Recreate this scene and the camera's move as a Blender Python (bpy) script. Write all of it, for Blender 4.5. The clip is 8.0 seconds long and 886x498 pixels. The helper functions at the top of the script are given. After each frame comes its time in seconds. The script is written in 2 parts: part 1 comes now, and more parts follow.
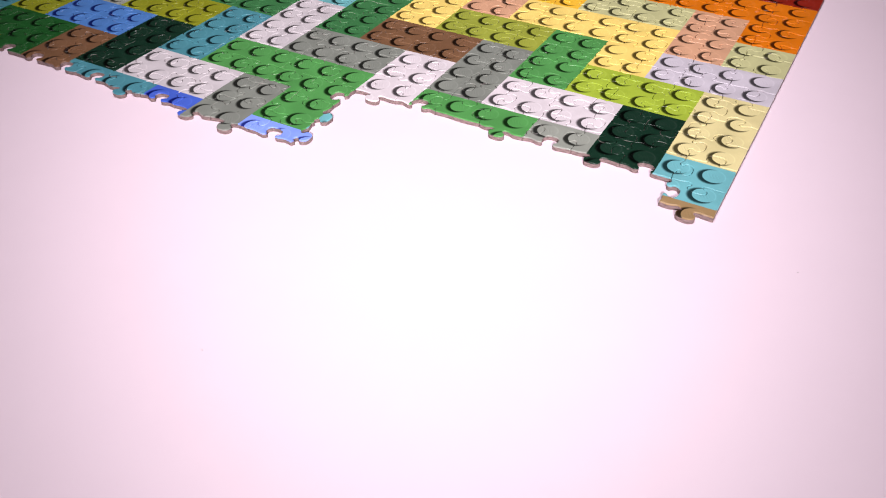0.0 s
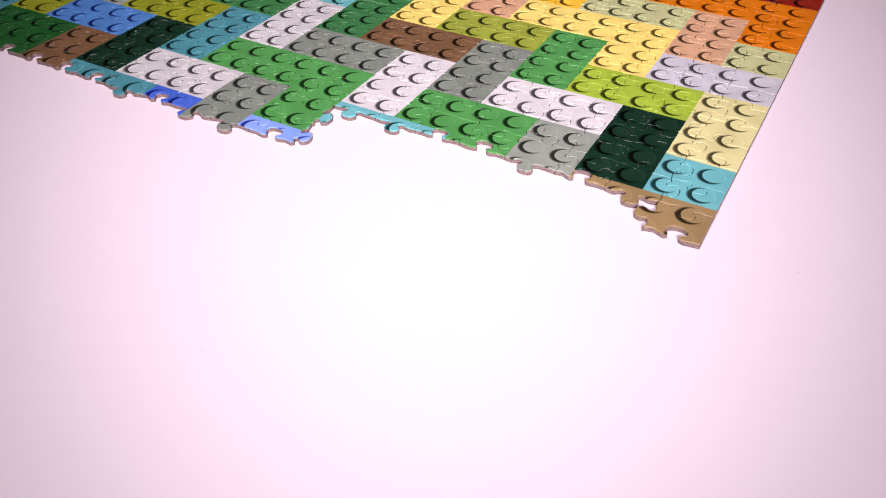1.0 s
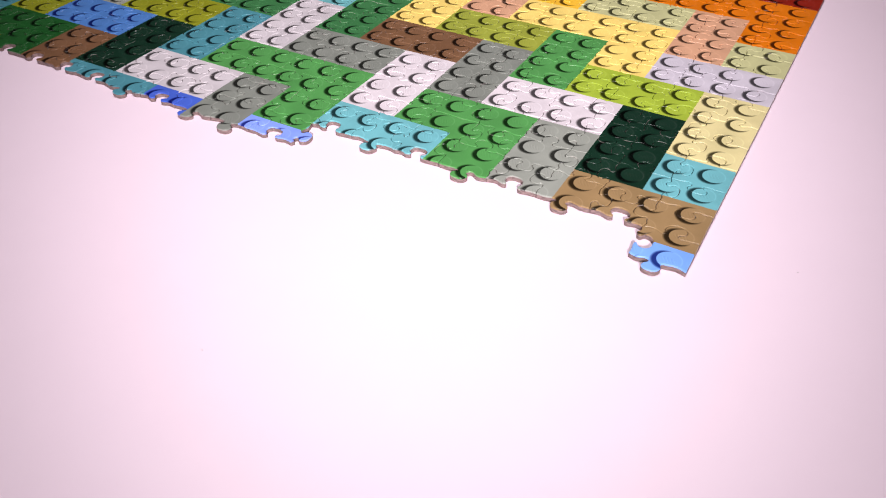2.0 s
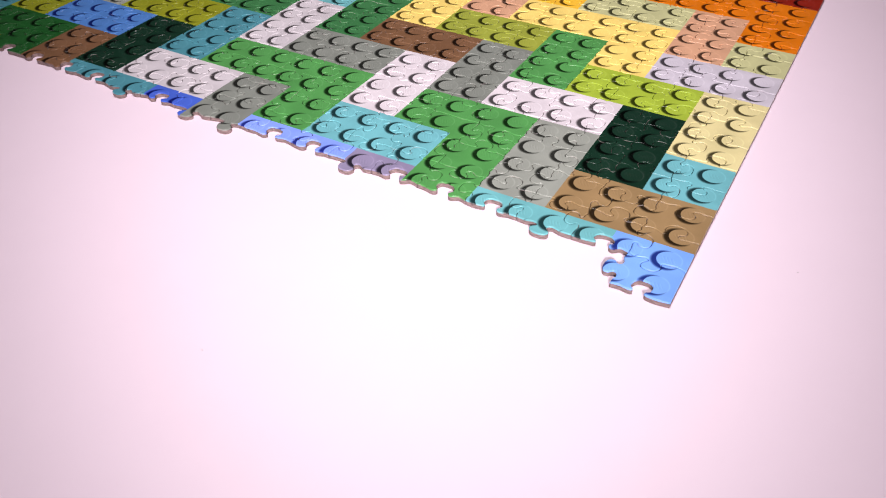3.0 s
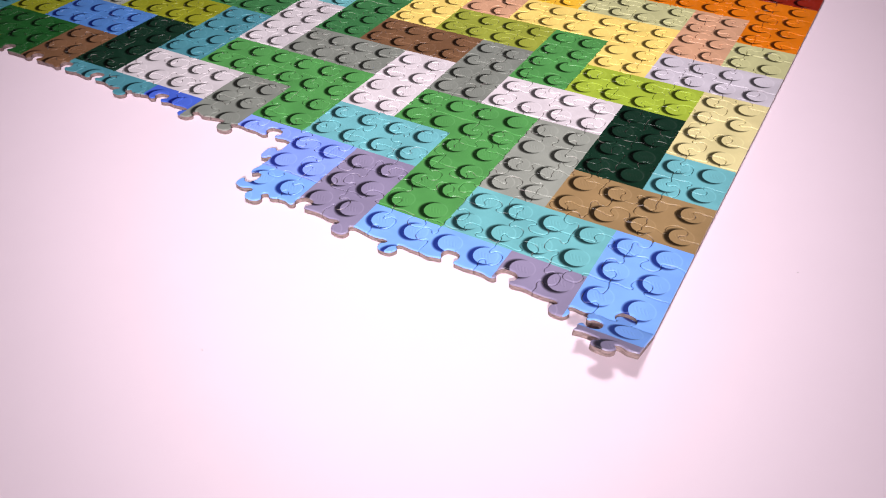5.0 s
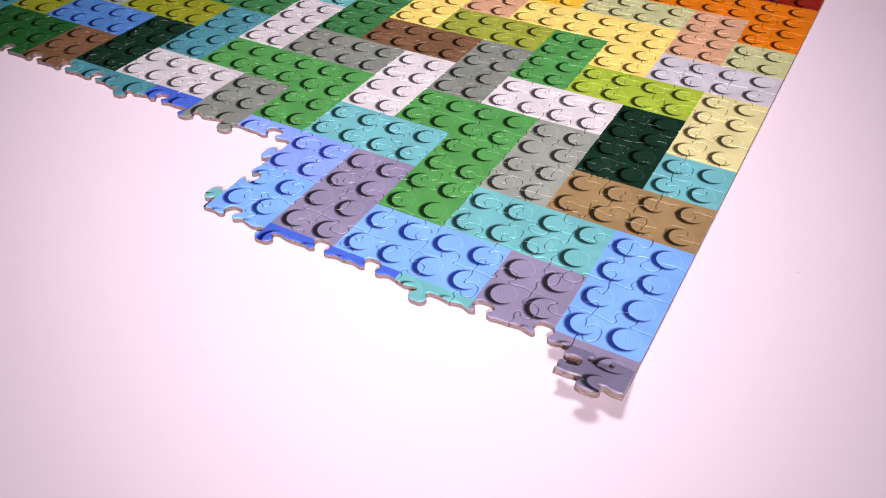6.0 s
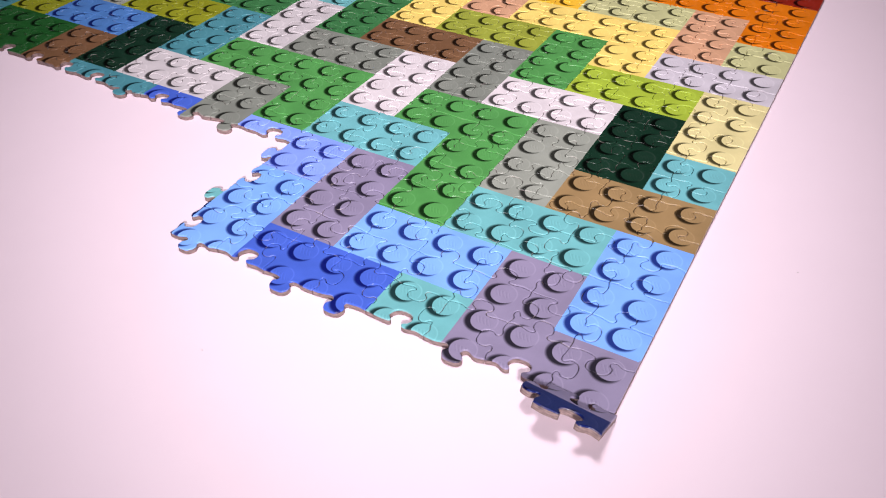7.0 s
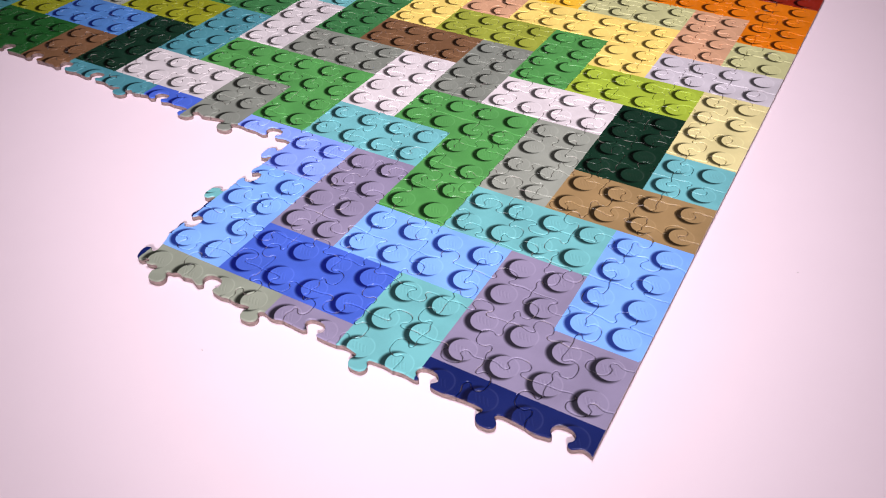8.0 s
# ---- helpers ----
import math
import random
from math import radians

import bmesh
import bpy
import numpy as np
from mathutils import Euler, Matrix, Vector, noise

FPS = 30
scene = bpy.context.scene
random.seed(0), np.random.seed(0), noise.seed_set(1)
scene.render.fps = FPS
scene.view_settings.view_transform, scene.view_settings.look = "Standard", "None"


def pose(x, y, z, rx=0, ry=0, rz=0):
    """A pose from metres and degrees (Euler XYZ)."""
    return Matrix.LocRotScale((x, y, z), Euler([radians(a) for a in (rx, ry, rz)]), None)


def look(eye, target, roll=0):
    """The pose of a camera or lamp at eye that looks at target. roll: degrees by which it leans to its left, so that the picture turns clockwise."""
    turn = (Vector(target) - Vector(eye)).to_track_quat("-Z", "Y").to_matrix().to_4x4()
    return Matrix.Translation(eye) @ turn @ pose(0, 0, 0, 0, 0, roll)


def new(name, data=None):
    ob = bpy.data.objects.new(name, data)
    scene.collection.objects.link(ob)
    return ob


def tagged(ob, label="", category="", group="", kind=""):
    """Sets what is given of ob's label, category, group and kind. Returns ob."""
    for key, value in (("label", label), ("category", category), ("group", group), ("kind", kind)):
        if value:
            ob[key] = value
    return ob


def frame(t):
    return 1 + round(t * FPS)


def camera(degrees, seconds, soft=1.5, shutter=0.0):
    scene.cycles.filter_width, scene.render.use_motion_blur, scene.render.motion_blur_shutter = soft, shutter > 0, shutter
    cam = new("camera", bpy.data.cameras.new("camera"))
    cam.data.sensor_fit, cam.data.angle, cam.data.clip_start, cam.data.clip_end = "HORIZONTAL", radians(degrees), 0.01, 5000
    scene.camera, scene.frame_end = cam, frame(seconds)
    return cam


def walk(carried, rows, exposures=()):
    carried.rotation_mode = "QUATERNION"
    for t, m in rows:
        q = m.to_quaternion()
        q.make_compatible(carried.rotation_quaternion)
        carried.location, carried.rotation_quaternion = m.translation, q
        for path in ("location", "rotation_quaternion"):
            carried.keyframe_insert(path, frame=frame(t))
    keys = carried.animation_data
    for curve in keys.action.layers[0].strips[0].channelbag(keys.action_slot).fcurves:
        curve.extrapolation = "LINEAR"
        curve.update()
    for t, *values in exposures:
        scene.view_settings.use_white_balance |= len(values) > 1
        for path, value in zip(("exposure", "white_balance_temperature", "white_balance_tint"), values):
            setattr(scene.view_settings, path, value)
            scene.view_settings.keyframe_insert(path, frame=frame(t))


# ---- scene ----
from mathutils.geometry import delaunay_2d_cdt

# A cardboard jigsaw puzzle with a printed picture of toy building bricks is laid, piece by piece, on a white table.
# Plan units: STUD = pitch of the printed studs. u runs along the short side from the finished edge, v along the long side.
STUD = 0.01335
THICK = 0.0022
TOP = 0.0
EYE, TARGET, ROLL = (0.02830, -0.37127, 0.17444), (-0.10635, -0.14158, -0.05274), -1.114
cam = camera(58.124, 8.0, soft=1.1)
walk(cam, [(0.0, look(EYE, TARGET, ROLL)), (8.0, look(EYE, TARGET, ROLL))],
     exposures=[(0.0, 0.0), (8.0, 0.0)])

# ---- light: a soft lamp and an added vignette spot in a white room ----
world = bpy.data.worlds.new("world")
scene.world = world
world.use_nodes = True
world.node_tree.nodes["Background"].inputs["Color"].default_value = (0.9, 0.86, 0.9, 1)
world.node_tree.nodes["Background"].inputs["Strength"].default_value = 0.3
LAMP_TINT = (1.0, 0.935, 0.975)


def lamp_and_vignette():
    """A spot added behind the camera to imitate lens vignetting, and a broad soft lamp high over the table."""
    # added spot with no real source: its falloff stands in for the lens's vignette
    vignette = bpy.data.lights.new("vignette_spot", "SPOT")
    vignette.shadow_soft_size = 0.03
    vignette.spot_size, vignette.spot_blend = radians(34.6), 1.0
    vignette.energy, vignette.color = 44.0, LAMP_TINT
    new("vignette_spot", vignette).matrix_world = look((0.243, -0.734, 0.36), (-0.224, 0.058, 0.0))
    broad = bpy.data.lights.new("soft_lamp", "AREA")
    broad.shape, broad.size = "DISK", 0.2
    broad.energy, broad.color = 4.5, LAMP_TINT
    new("soft_lamp", broad).matrix_world = look((-0.10, -0.15, 0.8), (-0.1001, -0.15, 0.0))


lamp_and_vignette()


# ---- materials ----
def shader(name):
    m = bpy.data.materials.new(name)
    m.use_nodes = True
    return m, m.node_tree.nodes, m.node_tree.links, m.node_tree.nodes["Principled BSDF"]


def linear(code):
    rgb = [int(code[i:i + 2], 16) for i in (0, 2, 4)]
    return [(c / 255 / 12.92) if c <= 10 else ((c / 255 + 0.055) / 1.055) ** 2.4 for c in rgb]


def math_node(nodes, links, op, a, b=None, c=None):
    n = nodes.new("ShaderNodeMath")
    n.operation = op
    for i, value in enumerate((a, b, c)):
        if value is None:
            continue
        if isinstance(value, (int, float)):
            n.inputs[i].default_value = value
        else:
            links.new(value, n.inputs[i])
    return n.outputs[0]


def smooth(nodes, links, value, lo, hi):
    """0 below lo, 1 above hi; lo may be larger than hi."""
    n = nodes.new("ShaderNodeMapRange")
    n.interpolation_type = "SMOOTHSTEP"
    flip = lo > hi
    n.inputs["From Min"].default_value, n.inputs["From Max"].default_value = (hi, lo) if flip else (lo, hi)
    n.inputs["To Min"].default_value, n.inputs["To Max"].default_value = (1, 0) if flip else (0, 1)
    links.new(value, n.inputs["Value"])
    return n.outputs["Result"]


def stud_group():
    """The printed drawing of one stud in each unit cell: ink (dark crescent), line (pale rim) and mark (raised emblem)."""
    g = bpy.data.node_groups.new("stud_print", "ShaderNodeTree")
    for label in ("Ink", "Rim", "Mark", "Gleam", "Disc"):
        g.interface.new_socket(label, in_out="OUTPUT", socket_type="NodeSocketFloat")
    n, l = g.nodes, g.links
    out = n.new("NodeGroupOutput")
    uv = n.new("ShaderNodeUVMap")
    uv.uv_map = "print"
    split = n.new("ShaderNodeSeparateXYZ")
    l.new(uv.outputs["UV"], split.inputs[0])
    a = math_node(n, l, "SUBTRACT", math_node(n, l, "FRACT", split.outputs["X"]), 0.5)
    b = math_node(n, l, "SUBTRACT", math_node(n, l, "FRACT", split.outputs["Y"]), 0.5)

    def dist(ca, cb):
        da, db = math_node(n, l, "SUBTRACT", a, ca), math_node(n, l, "SUBTRACT", b, cb)
        return math_node(n, l, "SQRT", math_node(n, l, "ADD", math_node(n, l, "MULTIPLY", da, da), math_node(n, l, "MULTIPLY", db, db)))

    d0 = dist(-0.02, -0.01)
    d1 = dist(0.062, 0.040)
    fade = math_node(n, l, "POWER", smooth(n, l, d1, 0.396, 0.312), 0.6)
    crescent = math_node(n, l, "MULTIPLY", fade, smooth(n, l, d0, 0.300, 0.318))
    l.new(crescent, out.inputs["Ink"])
    side = math_node(n, l, "ADD", math_node(n, l, "MULTIPLY", a, -0.85), math_node(n, l, "MULTIPLY", b, -0.5))
    ring = math_node(n, l, "MULTIPLY", smooth(n, l, d0, 0.285, 0.315), smooth(n, l, d0, 0.345, 0.315))
    l.new(math_node(n, l, "MULTIPLY", ring, smooth(n, l, side, 0.02, 0.2)), out.inputs["Rim"])
    # emblem: a row of slanted strokes between two short bars, in relief
    slant = math_node(n, l, "ADD", a, math_node(n, l, "MULTIPLY", b, 0.6))

    def stroke(shift):
        wave = math_node(n, l, "FRACT", math_node(n, l, "ADD", math_node(n, l, "MULTIPLY", slant, 11.0), shift))
        return smooth(n, l, math_node(n, l, "ABSOLUTE", math_node(n, l, "SUBTRACT", wave, 0.5)), 0.30, 0.45)

    inside = math_node(n, l, "MULTIPLY", smooth(n, l, math_node(n, l, "ABSOLUTE", b), 0.10, 0.08),
                       smooth(n, l, math_node(n, l, "ABSOLUTE", slant), 0.19, 0.17))
    caps = smooth(n, l, math_node(n, l, "ABSOLUTE", math_node(n, l, "SUBTRACT", math_node(n, l, "ABSOLUTE", b), 0.075)), 0.022, 0.008)
    caps = math_node(n, l, "MULTIPLY", caps, stroke(0.3))
    l.new(math_node(n, l, "MULTIPLY", math_node(n, l, "MAXIMUM", stroke(0.0), caps), inside), out.inputs["Mark"])
    l.new(math_node(n, l, "MULTIPLY", stroke(0.62), inside), out.inputs["Gleam"])
    l.new(smooth(n, l, d0, 0.33, 0.30), out.inputs["Disc"])
    return g


STUDS = stud_group()
PRINTS = {}


def print_material(name, rgb):
    """Glossy printed paper: brick colour, printed studs, fine paper grain, slight handling wear and painted cut-edge
    glints.
    """
    m, n, l, bsdf = shader("print_" + name)
    gain = 0.92
    base = [min(0.9, c * gain / t) for c, t in zip(linear(rgb), LAMP_TINT)]
    base[0] = min(0.9, base[0] * 1.12)
    group = n.new("ShaderNodeGroup")
    group.node_tree = STUDS
    uv = n.new("ShaderNodeUVMap")
    uv.uv_map = "print"
    blotch = n.new("ShaderNodeTexNoise")
    blotch.inputs["Scale"].default_value = 0.9
    blotch.inputs["Detail"].default_value = 4
    l.new(uv.outputs["UV"], blotch.inputs["Vector"])
    grain = n.new("ShaderNodeTexNoise")
    grain.inputs["Scale"].default_value = 34
    grain.inputs["Detail"].default_value = 2
    l.new(uv.outputs["UV"], grain.inputs["Vector"])

    def mix(fac, a, b):
        x = n.new("ShaderNodeMix")
        x.data_type = "RGBA"
        for value, key in ((fac, 0), (a, 6), (b, 7)):
            if isinstance(value, (int, float)):
                x.inputs[key].default_value = value
            elif isinstance(value, (list, tuple)):
                x.inputs[key].default_value = (*value[:3], 1)
            else:
                l.new(value, x.inputs[key])
        return x.outputs[2]

    lighter = [min(1.0, c * 1.13 + 0.008) for c in base]
    darker = [c * 0.88 for c in base]
    ink = [0.06 * c ** 1.6 for c in base]
    if base[2] > 1.9 * base[1]:
        ink[2] = 0.18 * base[2]         # the blues keep a deep blue in the printed shade
    field = mix(smooth(n, l, blotch.outputs["Fac"], 0.3, 0.7), darker, [min(1.0, c * 1.06) for c in base])
    field = mix(math_node(n, l, "MULTIPLY", smooth(n, l, grain.outputs["Fac"], 0.45, 0.75), 0.18), field, lighter)
    col = mix(math_node(n, l, "MULTIPLY", group.outputs["Disc"], 0.15), field, lighter)
    col = mix(math_node(n, l, "MULTIPLY", group.outputs["Mark"], 0.26), col, [c * 0.55 for c in base])
    col = mix(math_node(n, l, "MULTIPLY", group.outputs["Gleam"], 0.14), col, [min(1.0, c * 1.5 + 0.05) for c in base])
    col = mix(math_node(n, l, "MULTIPLY", group.outputs["Rim"], 0.26), col, [min(1.0, c * 1.5 + 0.06) for c in base])
    col = mix(math_node(n, l, "MULTIPLY", group.outputs["Ink"], 0.96), col, ink)
    # pale glints along the cuts, put into the colour in patches
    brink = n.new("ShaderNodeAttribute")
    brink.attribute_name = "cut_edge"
    glint_noise = n.new("ShaderNodeTexNoise")
    glint_noise.inputs["Scale"].default_value = 2.6
    glint_noise.inputs["Detail"].default_value = 3
    l.new(uv.outputs["UV"], glint_noise.inputs["Vector"])
    glint = math_node(n, l, "MULTIPLY", brink.outputs["Fac"], smooth(n, l, glint_noise.outputs["Fac"], 0.50, 0.64))
    col = mix(math_node(n, l, "MULTIPLY", glint, 0.5), col, (0.50, 0.41, 0.40))
    l.new(col, bsdf.inputs["Base Color"])
    rough = n.new("ShaderNodeMapRange")
    rough.inputs["To Min"].default_value, rough.inputs["To Max"].default_value = 0.24, 0.36
    l.new(blotch.outputs["Fac"], rough.inputs["Value"])
    l.new(rough.outputs["Result"], bsdf.inputs["Roughness"])
    bsdf.inputs["Specular IOR Level"].default_value = 0.28
    bump = n.new("ShaderNodeBump")
    bump.inputs["Strength"].default_value = 0.10
    bump.inputs["Distance"].default_value = 0.0002
    l.new(grain.outputs["Fac"], bump.inputs["Height"])
    l.new(bump.outputs["Normal"], bsdf.inputs["Normal"])
    return m


def board_material():
    """Pinkish grey pressed cardboard, fibrous, in thin layers."""
    m, n, l, bsdf = shader("cardboard")
    co = n.new("ShaderNodeTexCoord")
    stretch = n.new("ShaderNodeMapping")
    stretch.inputs["Scale"].default_value = (500, 500, 2600)
    l.new(co.outputs["Object"], stretch.inputs["Vector"])
    tex = n.new("ShaderNodeTexNoise")
    tex.inputs["Scale"].default_value = 1.0
    tex.inputs["Detail"].default_value = 5
    l.new(stretch.outputs["Vector"], tex.inputs["Vector"])
    ramp = n.new("ShaderNodeValToRGB")
    ramp.color_ramp.elements[0].color = (0.12, 0.082, 0.077, 1)
    ramp.color_ramp.elements[0].position = 0.3
    ramp.color_ramp.elements[1].color = (0.31, 0.215, 0.205, 1)
    ramp.color_ramp.elements[1].position = 0.7
    l.new(tex.outputs["Fac"], ramp.inputs["Fac"])
    l.new(ramp.outputs["Color"], bsdf.inputs["Base Color"])
    bsdf.inputs["Roughness"].default_value = 0.9
    bump = n.new("ShaderNodeBump")
    bump.inputs["Strength"].default_value = 0.5
    bump.inputs["Distance"].default_value = 0.0002
    l.new(tex.outputs["Fac"], bump.inputs["Height"])
    l.new(bump.outputs["Normal"], bsdf.inputs["Normal"])
    return m


def painted(name, rgb, rough, grain_scale, bump_strength):
    m, n, l, bsdf = shader(name)
    co = n.new("ShaderNodeTexCoord")
    tex = n.new("ShaderNodeTexNoise")
    tex.inputs["Scale"].default_value = grain_scale
    tex.inputs["Detail"].default_value = 6
    l.new(co.outputs["Object"], tex.inputs["Vector"])
    ramp = n.new("ShaderNodeValToRGB")
    ramp.color_ramp.elements[0].color = (*[c * 0.97 for c in rgb], 1)
    ramp.color_ramp.elements[1].color = (*rgb, 1)
    l.new(tex.outputs["Fac"], ramp.inputs["Fac"])
    l.new(ramp.outputs["Color"], bsdf.inputs["Base Color"])
    bsdf.inputs["Roughness"].default_value = rough
    bump = n.new("ShaderNodeBump")
    bump.inputs["Strength"].default_value = bump_strength
    bump.inputs["Distance"].default_value = 0.0005
    l.new(tex.outputs["Fac"], bump.inputs["Height"])
    l.new(bump.outputs["Normal"], bsdf.inputs["Normal"])
    return m


BOARD = board_material()
TABLE = painted("white_laminate", (0.86, 0.70, 0.79), 0.6, 60, 0.02)
PLASTER = painted("wall_paint", (0.72, 0.70, 0.71), 0.8, 8, 0.1)
LEG = painted("grey_metal_paint", (0.35, 0.35, 0.36), 0.45, 40, 0.05)
LINO = painted("floor_covering", (0.30, 0.28, 0.27), 0.6, 12, 0.05)

COLOURS = {
    "white": "d3cdd6", "pale_lilac": "c6c2d0", "green": "4f924f", "forest": "1e5426", "bottle": "122e22", "grey": "909690",
    "mid_grey": "7e847f", "tan": "957c58", "brown": "74553e", "turquoise": "6cb0bb", "aqua": "6cb0b8", "deep_teal": "4a8898",
    "sky": "78a8f6", "periwinkle": "829efa", "steel_blue": "4c7cc2", "lavender": "87809f", "royal": "4462ca", "navy": "0f1d5c",
    "cream": "d8cf9a", "lime": "9eb63e", "olive": "888e24", "yellow": "f6d67a", "gold": "fabe3c", "peach": "d0a284",
    "orange": "dd7812", "khaki": "c0c292", "red": "8c2214", "sage": "8b9388", "leaf": "3a7446", "moss": "96a040",
    # far white bricks: the lens's edge darkening is put into this colour
    "light_grey": "c6c2ca",
}
NAMES = list(COLOURS)
for key in NAMES:
    PRINTS[key] = print_material(key, COLOURS[key])

# the printed bricks by their centre: 4 x 2 along u where u is even, 2 x 4 along v where u is odd;
# each run steps two studs along u and v
RUNS = (
    (0, 1, "khaki pale_lilac lime white green turquoise periwinkle aqua"),
    (2, -5, "red orange khaki yellow moss brown mid_grey green light_grey deep_teal"),
    (0, 9, "turquoise tan aqua sky royal sage"),
    (0, 17, "lavender navy"),
    (20, 5, "leaf olive steel_blue forest"),
    (1, -2, "orange peach yellow green mid_grey white green mid_grey royal"),
    (1, 6, "cream bottle grey green lavender sky navy"),
    (1, 14, "sky lavender aqua lavender"),
    (5, -6, "orange gold gold peach yellow leaf light_grey deep_teal bottle brown forest"),
    (27, 8, "olive deep_teal"),
)
BRICKS = {(u + 2 * i, v + 2 * i): name for u, v, names in RUNS for i, name in enumerate(names.split())}


def brick_at(u, v):
    """The printed brick's centre over the plan point (u, v): the herringbone repeats every eight studs."""
    for cv in range(math.floor(v) - 2, math.floor(v) + 4):
        for cu in range(math.floor(u) - 2, math.floor(u) + 4):
            d = (cu - cv) % 8
            if cu % 2 == 0 and cv % 2 == 1 and d == 7 and abs(u - cu) < 2 and abs(v - cv) < 1:
                return cu, cv
            if cu % 2 == 1 and cv % 2 == 0 and d == 3 and abs(u - cu) < 1 and abs(v - cv) < 2:
                return cu, cv
    return 0, 0


def colour_at(u, v):
    c = brick_at(max(u, 0.05), v)
    if c in BRICKS:
        return BRICKS[c]
    return NAMES[(c[0] * 7 + c[1] * 13) % len(NAMES)]


# ---- setting ----
def box(bm, x0, y0, z0, x1, y1, z1):
    r = bmesh.ops.create_cube(bm, size=1)
    bmesh.ops.scale(bm, vec=(x1 - x0, y1 - y0, z1 - z0), verts=r["verts"])
    bmesh.ops.translate(bm, vec=((x0 + x1) / 2, (y0 + y1) / 2, (z0 + z1) / 2), verts=r["verts"])
    return r["verts"]


def part(name, bm, material, parent=None, label=""):
    me = bpy.data.meshes.new(name)
    bm.to_mesh(me)
    bm.free()
    me.materials.append(material)
    ob = new(name, me)
    ob.parent = parent
    return tagged(ob, label)


def boxed(name, material, dims, bevel=0.0, parent=None):
    bm = bmesh.new()
    box(bm, *dims)
    if bevel:
        bmesh.ops.bevel(bm, geom=bm.edges[:], offset=bevel, segments=3, affect="EDGES", profile=0.5)
    return part(name, bm, material, parent)


FLOOR_Z = -0.75
tagged(boxed("floor", LINO, (-2.6, -2.2, FLOOR_Z - 0.1, 2.2, 2.4, FLOOR_Z)), "plain dark grey studio floor", "floor", kind="structure")
tagged(boxed("ceiling", PLASTER, (-2.6, -2.2, 1.75, 2.2, 2.4, 1.85)), "plain off-white studio ceiling", "ceiling", kind="structure")
for wall, dims in (("wall_north", (-2.6, 2.4, FLOOR_Z, 2.2, 2.5, 1.75)), ("wall_south", (-2.6, -2.3, FLOOR_Z, 2.2, -2.2, 1.75)),
                   ("wall_west", (-2.7, -2.3, FLOOR_Z, -2.6, 2.5, 1.75)), ("wall_east", (2.2, -2.3, FLOOR_Z, 2.3, 2.5, 1.75))):
    tagged(boxed(wall, PLASTER, dims), "plain off-white painted studio wall", "wall", kind="structure")

table = tagged(new("table"), "smooth white laminate table under the jigsaw puzzle", "table")
table.location = (-0.15, 0.05, FLOOR_Z)
boxed("tabletop", TABLE, (-0.95, -0.75, -FLOOR_Z - 0.03, 0.95, 0.75, -FLOOR_Z), 0.003, table)
for lx in (-0.88, 0.88):
    for ly in (-0.68, 0.68):
        boxed("leg", LEG, (lx - 0.025, ly - 0.025, 0.0, lx + 0.025, ly + 0.025, -FLOOR_Z - 0.03), 0.003, table)

def crumb(x, y, size, seed):
    """A tiny torn flake of cardboard on the table."""
    bm = bmesh.new()
    bmesh.ops.create_icosphere(bm, subdivisions=1, radius=size)
    rng = random.Random(seed)
    for v in bm.verts:
        v.co = (v.co.x * rng.uniform(0.7, 1.4), v.co.y * rng.uniform(0.5, 1.1), max(0.0, v.co.z * 0.5 + size * 0.3))
    ob = part("paper_crumb", bm, BOARD)
    ob.location = (x, y, 0)
    return tagged(ob, "tiny dark crumb of cardboard on the white table", "crumb", "crumbs on the table")


crumb(0.0312, -0.1502, 0.0002, 1)
crumb(-0.1147, -0.2690, 0.0002, 2)

# ---- the jigsaw: cut lines ----
COLS, FIRST_ROW, LAST_ROW = 25, -17, 7          # row 0 is the row being laid at the start, row 7 the last one laid
ROW_V = [10.31 + 1.199 * j for j in range(-18, 9)]   # lower cut of each row, from row -18


def col_u(k):
    return 0.0 if k <= 0 else 1.46 + 1.515 * (k - 1)


def row_v(j):
    """Cut under row j."""
    return ROW_V[j + 18]


# tabs (+), sockets (-) and plain edges (0) on the lower cut of each row, by column
LOWER = {-1: "+-+-+0-+", 0: "++-+--++", 1: "--+-+-+-", 2: "+-+---+--++-+---", 3: "-+--+--+", 4: "-+--++-+", 5: "+--+--+-", 6: "+-+-++-+", 7: "-+-+-+-+"}
# the same on the cuts between the columns of a row, from the finished edge: + points away from that edge
ACROSS = {0: "-+-+-+-+", 1: "+-+-++--", 2: "-+++----", 3: "++--++++", 4: "+--+----", 5: "----++++", 6: "-+++-+--", 7: "+-+---++"}


def glide(points, steps):
    """A smooth curve through control points, without its last point."""
    out = []
    for i in range(len(points) - 1):
        p0, p1, p2, p3 = points[max(i - 1, 0)], points[i], points[i + 1], points[min(i + 2, len(points) - 1)]
        for n in range(steps):
            f = n / steps
            out.append(tuple(0.5 * (2 * b + (c - a) * f + (2 * a - 5 * b + 4 * c - d) * f * f + (3 * b - a - 3 * c + d) * f ** 3)
                             for a, b, c, d in zip(p0, p1, p2, p3)))
    return out


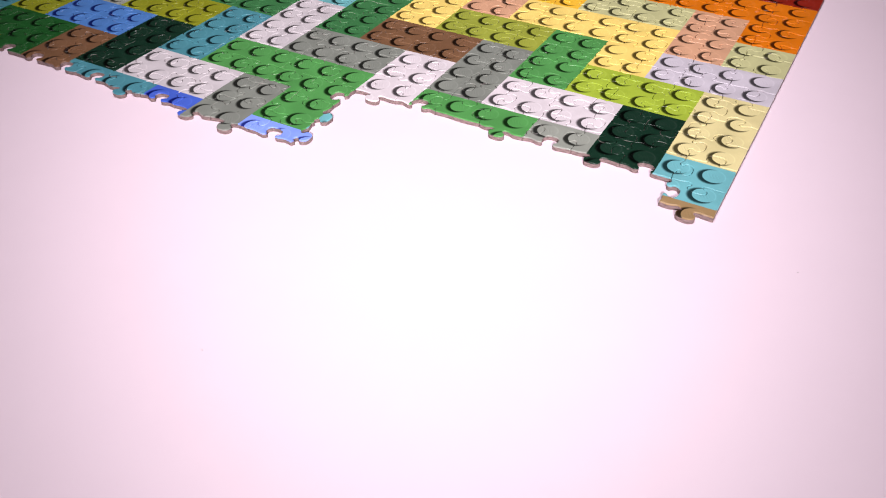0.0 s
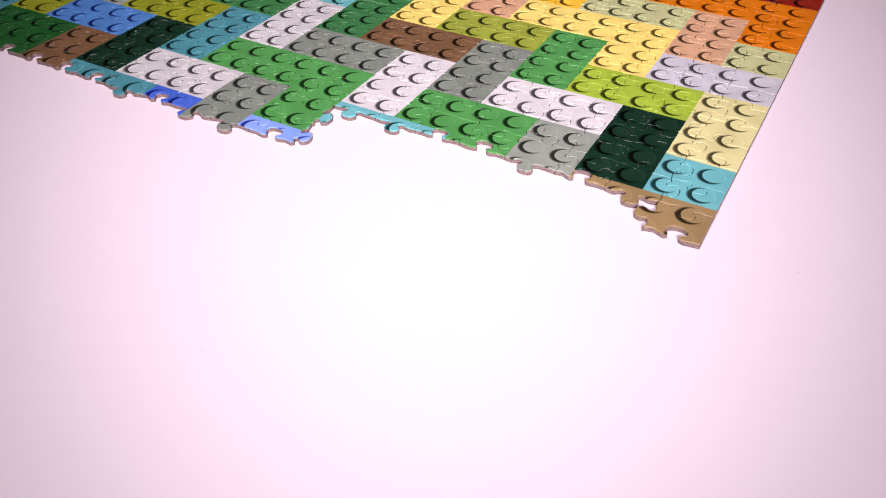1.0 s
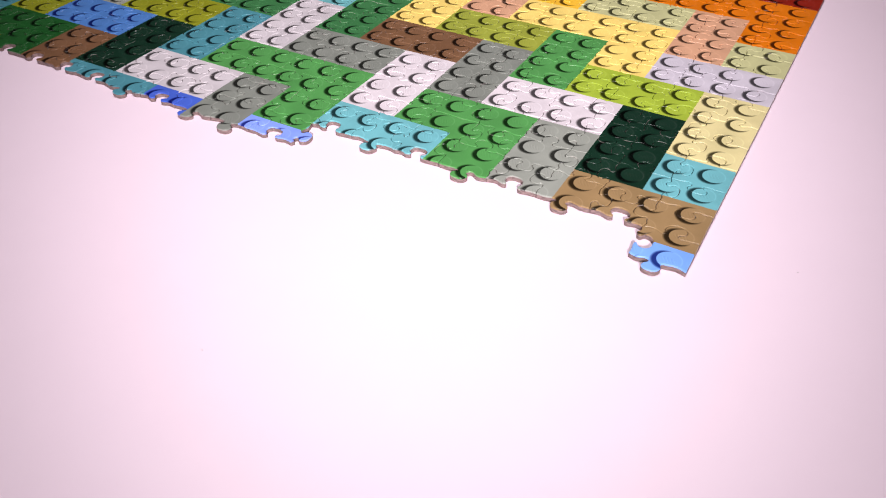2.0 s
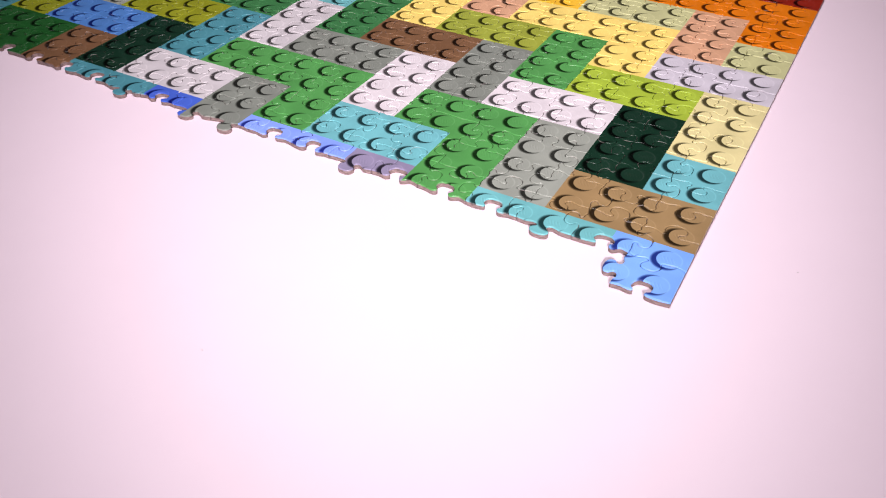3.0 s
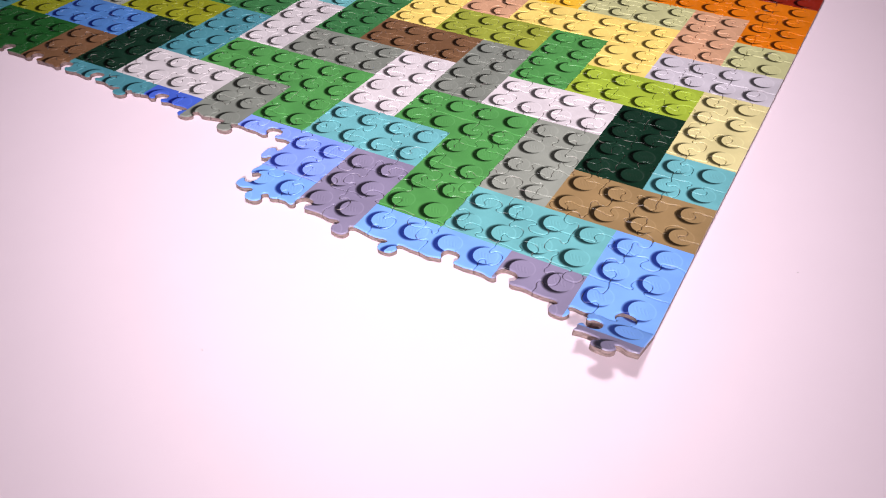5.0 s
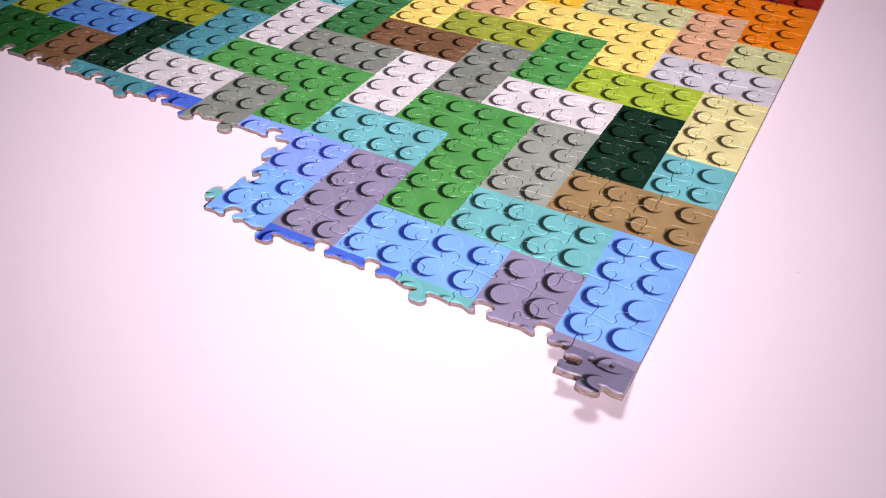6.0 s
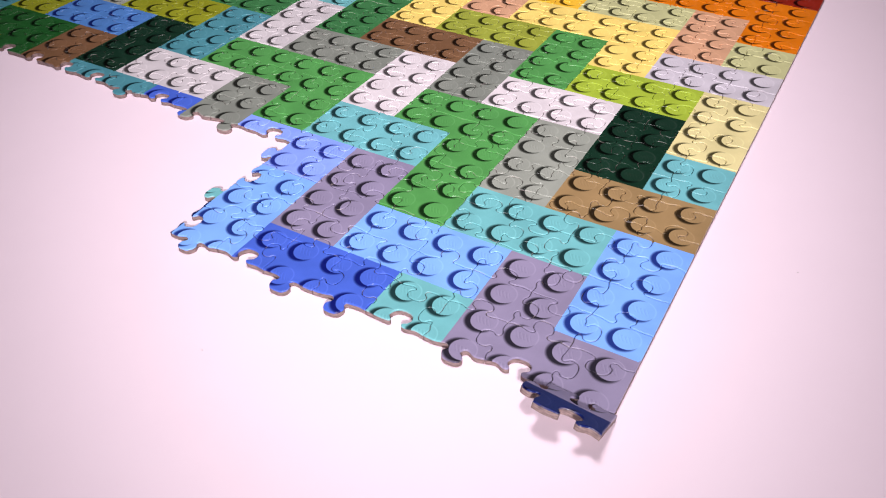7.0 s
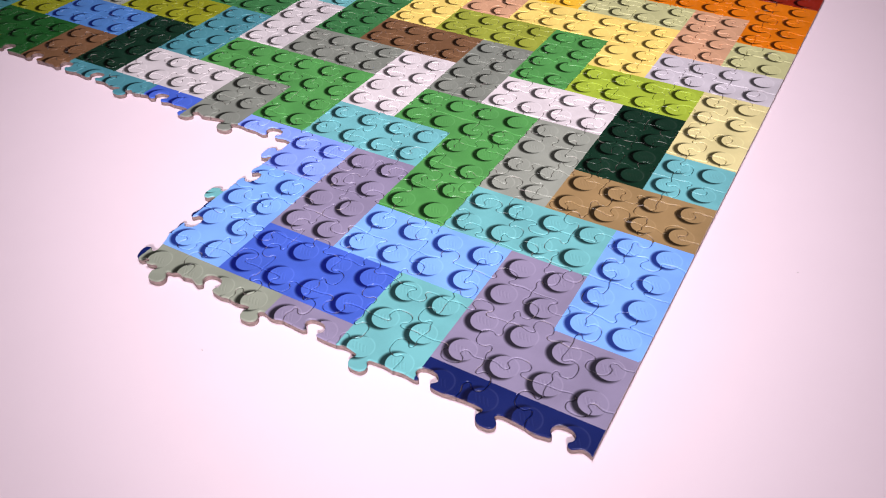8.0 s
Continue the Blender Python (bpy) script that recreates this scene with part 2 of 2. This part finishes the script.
def edge_shape(length, sign, seed, mid):
    """A die-cut edge from (0, 0) to (length, 0) with one broad, slightly lopsided tab towards sign * n; in studs."""
    rng = random.Random(seed)
    c = length * mid + rng.uniform(-0.06, 0.06)
    half = 0.248 + rng.uniform(-0.02, 0.02)
    neck = 0.158 + rng.uniform(-0.018, 0.018)
    tall = 0.405 + rng.uniform(-0.03, 0.03)
    lean = rng.uniform(-0.055, 0.055)
    bow_a, bow_b = rng.uniform(-0.06, 0.07), rng.uniform(-0.06, 0.07)
    dip_a, dip_b = rng.uniform(-0.06, 0.0), rng.uniform(-0.06, 0.0)
    if sign == 0:
        return glide([(0, 0), (length * 0.3, bow_a * 0.6), (length * 0.52, 0.02), (length * 0.75, bow_b * 0.6), (length, 0)], 4)
    left, right = c - neck, c + neck
    pts = [(0, 0), (left * 0.42, bow_a), (left - 0.13, dip_a), (left - 0.02, dip_a * 0.4 + 0.012), (left, 0.075),
           (c - half + lean * 0.4, 0.17), (c - half * 0.94 + lean, tall * 0.76), (c - half * 0.48 + lean, tall * 0.985),
           (c + half * 0.48 + lean, tall * 0.985), (c + half * 0.94 + lean, tall * 0.76), (c + half + lean * 0.4, 0.17),
           (right, 0.075), (right + 0.02, dip_b * 0.4 + 0.012), (right + 0.13, dip_b),
           (right + (length - right) * 0.58, bow_b), (length, 0)]
    return [(a, sign * b) for a, b in glide(pts, 3)]


def node(k, j):
    """Corner where cut k (along v) meets the cut under row j: slightly uneven but for the straight outer edge."""
    rng = random.Random(k * 1009 + j * 31 + 5)
    du, dv = rng.uniform(-0.04, 0.04), rng.uniform(-0.04, 0.04)
    if k == 8:
        du += {2: -0.13, 3: -0.13, 4: -0.09, 5: -0.03, 6: -0.04, 7: -0.38}.get(j, 0)
    # the picture is printed a hair askew to the trimmed edge
    return (0.003 * row_v(j) - 0.05 if k == 0 else col_u(k) + du), row_v(j) + dv


def along(a, b, shape):
    """Lay a shape on the line from a to b; its n points to the left of u -> v."""
    dx, dy = b[0] - a[0], b[1] - a[1]
    length = math.hypot(dx, dy)
    ex, ey = dx / length, dy / length
    return [(a[0] + s * ex - n * ey, a[1] + s * ey + n * ex) for s, n in shape]


def lower_cut(k, j):
    """From node (k, j) to node (k + 1, j); a tab points to larger v."""
    a, b = node(k, j), node(k + 1, j)
    signs = LOWER.get(j, "")
    sign = "-0+".index(signs[k]) - 1 if k < len(signs) else random.Random(k * 17 + j * 101 + 3).choice((1, -1))
    return along(a, b, edge_shape(math.hypot(b[0] - a[0], b[1] - a[1]), sign, k * 131 + j * 7 + 1, 0.49)) + [b]


def side_cut(k, j):
    """From node (k, j - 1) to node (k, j) along cut k; a tab points to larger u. Cut 0 is the straight edge of the puzzle."""
    a, b = node(k, j - 1), node(k, j)
    if k == 0 or k == COLS:
        return [(a[0] + (b[0] - a[0]) * i / 10, a[1] + (b[1] - a[1]) * i / 10) for i in range(11)]
    signs = ACROSS.get(j, "")
    sign = (1 if signs[k - 1] == "+" else -1) if k <= len(signs) else random.Random(k * 37 + j * 211 + 11).choice((1, -1))
    return along(a, b, edge_shape(math.hypot(b[0] - a[0], b[1] - a[1]), -sign, k * 57 + j * 19 + 2, {5: 0.5, 6: 0.46, 7: 0.74}.get(j, 0.6) if k == 8 else 0.5)) + [b]


def outline(k, j):
    """Closed outline of the piece in column k, row j, in plan studs."""
    low, up = lower_cut(k, j), lower_cut(k, j - 1)
    near, far = side_cut(k, j), side_cut(k + 1, j)
    pts = up[:-1] + far[:-1] + low[::-1][:-1] + near[::-1][:-1]
    return pts


def offset_ring(pts, d):
    """Move the ring inwards by d along averaged normals."""
    count = len(pts)
    area = sum(pts[i][0] * pts[(i + 1) % count][1] - pts[(i + 1) % count][0] * pts[i][1] for i in range(count))
    s = 1 if area > 0 else -1
    out = []
    for i in range(count):
        (x0, y0), (x1, y1), (x2, y2) = pts[i - 1], pts[i], pts[(i + 1) % count]
        ax, ay, bx, by = x1 - x0, y1 - y0, x2 - x1, y2 - y1
        la, lb = math.hypot(ax, ay) or 1, math.hypot(bx, by) or 1
        nx, ny = -(ay / la + by / lb), ax / la + bx / lb
        ln = math.hypot(nx, ny) or 1
        out.append((x1 + s * d * nx / ln, y1 + s * d * ny / ln))
    return out


def flat_print(plan):
    """Triangles of the printed face, split where the printed bricks meet (whole-stud lines)."""
    pts = [Vector(p) for p in plan]
    count = len(pts)
    edges = []
    us, vs = [p[0] for p in plan], [p[1] for p in plan]
    u0, u1, v0, v1 = min(us) - 0.1, max(us) + 0.1, min(vs) - 0.1, max(vs) + 0.1
    for line in range(math.ceil(u0), math.floor(u1) + 1):
        edges.append((len(pts), len(pts) + 1))
        pts += [Vector((line, v0)), Vector((line, v1))]
    for line in range(math.ceil(v0), math.floor(v1) + 1):
        edges.append((len(pts), len(pts) + 1))
        pts += [Vector((u0, line)), Vector((u1, line))]
    edges += [(i, (i + 1) % count) for i in range(count)]
    co, _, faces, _, _, _ = delaunay_2d_cdt(pts, edges, [], 0, 1e-5)
    kept = []
    for f in faces:
        cu, cv = sum(co[i].x for i in f) / 3, sum(co[i].y for i in f) / 3
        inside = False
        for (a, b), (c, d) in zip(plan, plan[1:] + plan[:1]):
            if (b > cv) != (d > cv) and cu < a + (cv - b) * (c - a) / (d - b):
                inside = not inside
        if inside:
            kept.append(f)
    return [(p.x, p.y) for p in co], kept


class Stack:
    """Gathers vertices, faces, slots and print coordinates of one mesh."""

    def __init__(self):
        self.verts, self.faces, self.mats, self.plan, self.slots, self.edge = [], [], [], [], [], []

    def slot(self, u, v):
        name = colour_at(u, v)
        if name not in self.slots:
            self.slots.append(name)
        return self.slots.index(name)

    def ring(self, pts, z, origin, edge=0.0):
        start = len(self.verts)
        for u, v in pts:
            self.verts.append((-u * STUD - origin[0], -v * STUD - origin[1], z))
            self.plan.append((u, v))
            self.edge.append(edge)
        return start


def add_piece(board, sheet, k, j, origin):
    """Adds one piece: the cardboard core to board; the rounded shoulder and the printed face to sheet."""
    plan = outline(k, j)
    lift = random.Random(k * 71 + j * 13).uniform(-0.00008, 0.00008)
    count = len(plan)
    rings = [offset_ring(plan, inset / STUD) for inset in (0.00008, 0.00007, 0.00011, 0.00019, 0.00029, 0.00040)]
    heights = (0.0, THICK - 0.0005 + lift, THICK - 0.00026 + lift, THICK - 0.00012 + lift, THICK - 0.00004 + lift, THICK + lift)
    low, high = board.ring(rings[0], heights[0], origin), board.ring(rings[1], heights[1], origin)
    for i in range(count):
        n = (i + 1) % count
        board.faces.append((low + n, low + i, high + i, high + n))
        board.mats.append(0)
    under, below = flat_print(rings[0])
    start = board.ring(under, heights[0], origin)
    for f in below:
        board.faces.append(tuple(start + i for i in f))
        board.mats.append(0)
    # the ring at level 2 carries the glint painted into the print colour
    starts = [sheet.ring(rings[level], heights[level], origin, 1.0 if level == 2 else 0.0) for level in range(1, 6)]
    for level in range(4):
        a, b, loop = starts[level], starts[level + 1], rings[level + 2]
        for i in range(count):
            n = (i + 1) % count
            sheet.faces.append((a + n, a + i, b + i, b + n))
            sheet.mats.append(sheet.slot((loop[i][0] + loop[n][0]) / 2, (loop[i][1] + loop[n][1]) / 2))
    co, tris = flat_print(rings[5])
    base = sheet.ring(co, heights[5], origin)
    for f in tris:
        a, b, c = (co[i] for i in f)
        up = (b[0] - a[0]) * (c[1] - a[1]) - (b[1] - a[1]) * (c[0] - a[0]) > 0
        sheet.faces.append(tuple(base + i for i in (f if up else f[::-1])))
        sheet.mats.append(sheet.slot((a[0] + b[0] + c[0]) / 3, (a[1] + b[1] + c[1]) / 3))


def finish(name, st, parent=None):
    me = bpy.data.meshes.new(name)
    me.from_pydata(st.verts, [], st.faces, shade_flat=False)
    for s in st.slots:
        me.materials.append(PRINTS[s])
    if not st.slots:
        me.materials.append(BOARD)
    me.polygons.foreach_set("material_index", st.mats)
    if st.slots:
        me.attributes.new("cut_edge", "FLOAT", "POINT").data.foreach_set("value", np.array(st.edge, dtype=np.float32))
        layer = me.uv_layers.new(name="print")
        index = np.zeros(len(me.loops), dtype=np.int32)
        me.loops.foreach_get("vertex_index", index)
        layer.data.foreach_set("uv", (np.array(st.plan, dtype=np.float32)[index] + 64).ravel())
    me.update()
    ob = new(name, me)
    ob.parent = parent
    return ob


def centre_of(k, j):
    return -(col_u(k) + col_u(k + 1)) / 2 * STUD, -(row_v(j - 1) + row_v(j)) / 2 * STUD


def piece(k, j, parent=None):
    board, sheet = Stack(), Stack()
    origin = centre_of(k, j)
    add_piece(board, sheet, k, j, origin)
    ob = finish("jigsaw_piece", board, parent)
    finish("printed_sheet", sheet, ob)
    return ob, origin, colour_at(-origin[0] / STUD, -origin[1] / STUD)


puzzle = tagged(new("jigsaw_puzzle"), "half-finished cardboard jigsaw printed with colourful toy bricks, on white table", "jigsaw puzzle")


def laid(k, j):
    """Pieces that lie in place from the start."""
    return j < 0 or (j <= 2 and k >= 8) or (j == 0 and k == 0)


def near_view(k, j):
    x, y = centre_of(k, j)
    u, v = -x / STUD, -y / STUD
    return v > 0.525 * u - 6.2 and u < 27


def seated(k, j, origin):
    """A piece in place, never quite level with its neighbours."""
    rng = random.Random(k * 211 + j * 17 + 9)
    return pose(origin[0], origin[1], TOP + 0.00006, rng.uniform(-0.35, 0.35), rng.uniform(-0.35, 0.35), 0)


rest_board, rest_sheet = Stack(), Stack()
for j in range(FIRST_ROW, 3):
    for k in range(COLS):
        if not laid(k, j):
            continue
        if near_view(k, j):
            ob, origin, _ = piece(k, j, puzzle)
            ob.matrix_basis = seated(k, j, origin)
        elif abs(0.525 * col_u(k) - 6.2 - row_v(j)) < 9:
            add_piece(rest_board, rest_sheet, k, j, (0, 0))
far = tagged(finish("far_pieces", rest_board, puzzle), kind="stuff")
tagged(finish("far_printed_sheets", rest_sheet, far), kind="stuff")

# pieces that are laid during the clip, row by row from the finished edge
WORDS = {key: key.replace("_", " ") for key in NAMES}
WORDS.update(sky="sky blue", bottle="dark green", leaf="leaf green", forest="forest green", royal="royal blue", navy="navy blue",
             moss="moss green", lime="lime green", sage="sage green", gold="golden yellow", periwinkle="periwinkle blue")
arriving = []
for j in range(0, LAST_ROW + 1):
    for k in range(8):
        if laid(k, j):
            continue
        ob, origin, colour = piece(k, j)
        tagged(ob, WORDS[colour] + (" straight-edged" if k == 0 else "") + " cardboard jigsaw piece with printed brick studs", "jigsaw piece", "jigsaw pieces being laid")
        arriving.append((k, j, ob, origin))

# frames after the row's own second: when a piece is set down loosely, and when it is pressed home
SETTLE = {0: (-1, 1), 1: (2, 5), 2: (7, 9), 3: (10, 12), 4: (14, 16), 5: (17, 20), 6: (22, 24), 7: (25, 27)}
SETTLE_EARLY = {0: (-2, 0), 4: (13, 15)}
TILT = {(0, 4): 22, (0, 7): 29, (1, 3): 20, (6, 6): 10, (4, 7): 5}     # degrees, of pieces held in another way


def motions():
    for k, j, ob, (x, y) in arriving:
        rng = random.Random(k * 5 + j * 97)
        a, b = SETTLE_EARLY.get(k, SETTLE[k]) if j < 4 else SETTLE[k]
        t0, t1 = j + a / FPS, j + b / FPS
        # loose pieces wait face up on the table beside the puzzle, past the finished edge
        wait = pose(0.22 + 0.032 * k, 0.10 - 0.028 * j, TOP, 0, 0, rng.uniform(-40, 40))
        # its far side is hooked in first, with the near side still lifted
        tilt = radians(TILT.get((k, j), (21 if k == 0 else 15) + rng.uniform(-3, 3)))
        reach = 0.0080
        held = pose(x + rng.uniform(-0.0008, 0.0008), y + reach * (1 - math.cos(tilt)) - 0.6 * THICK * math.sin(tilt), TOP + 0.0005 + reach * math.sin(tilt),
                    -math.degrees(tilt), rng.uniform(-4, 4), rng.uniform(-3, 3))
        home = seated(k, j, (x, y))
        rows = [(0.0, wait)] if t0 > 1.5 / FPS else []
        rows += [(t0 - 1 / FPS, wait), (t0, held), (t1 - 1 / FPS, held), (t1, home), (8.0, home)]
        walk(ob, rows)


motions()
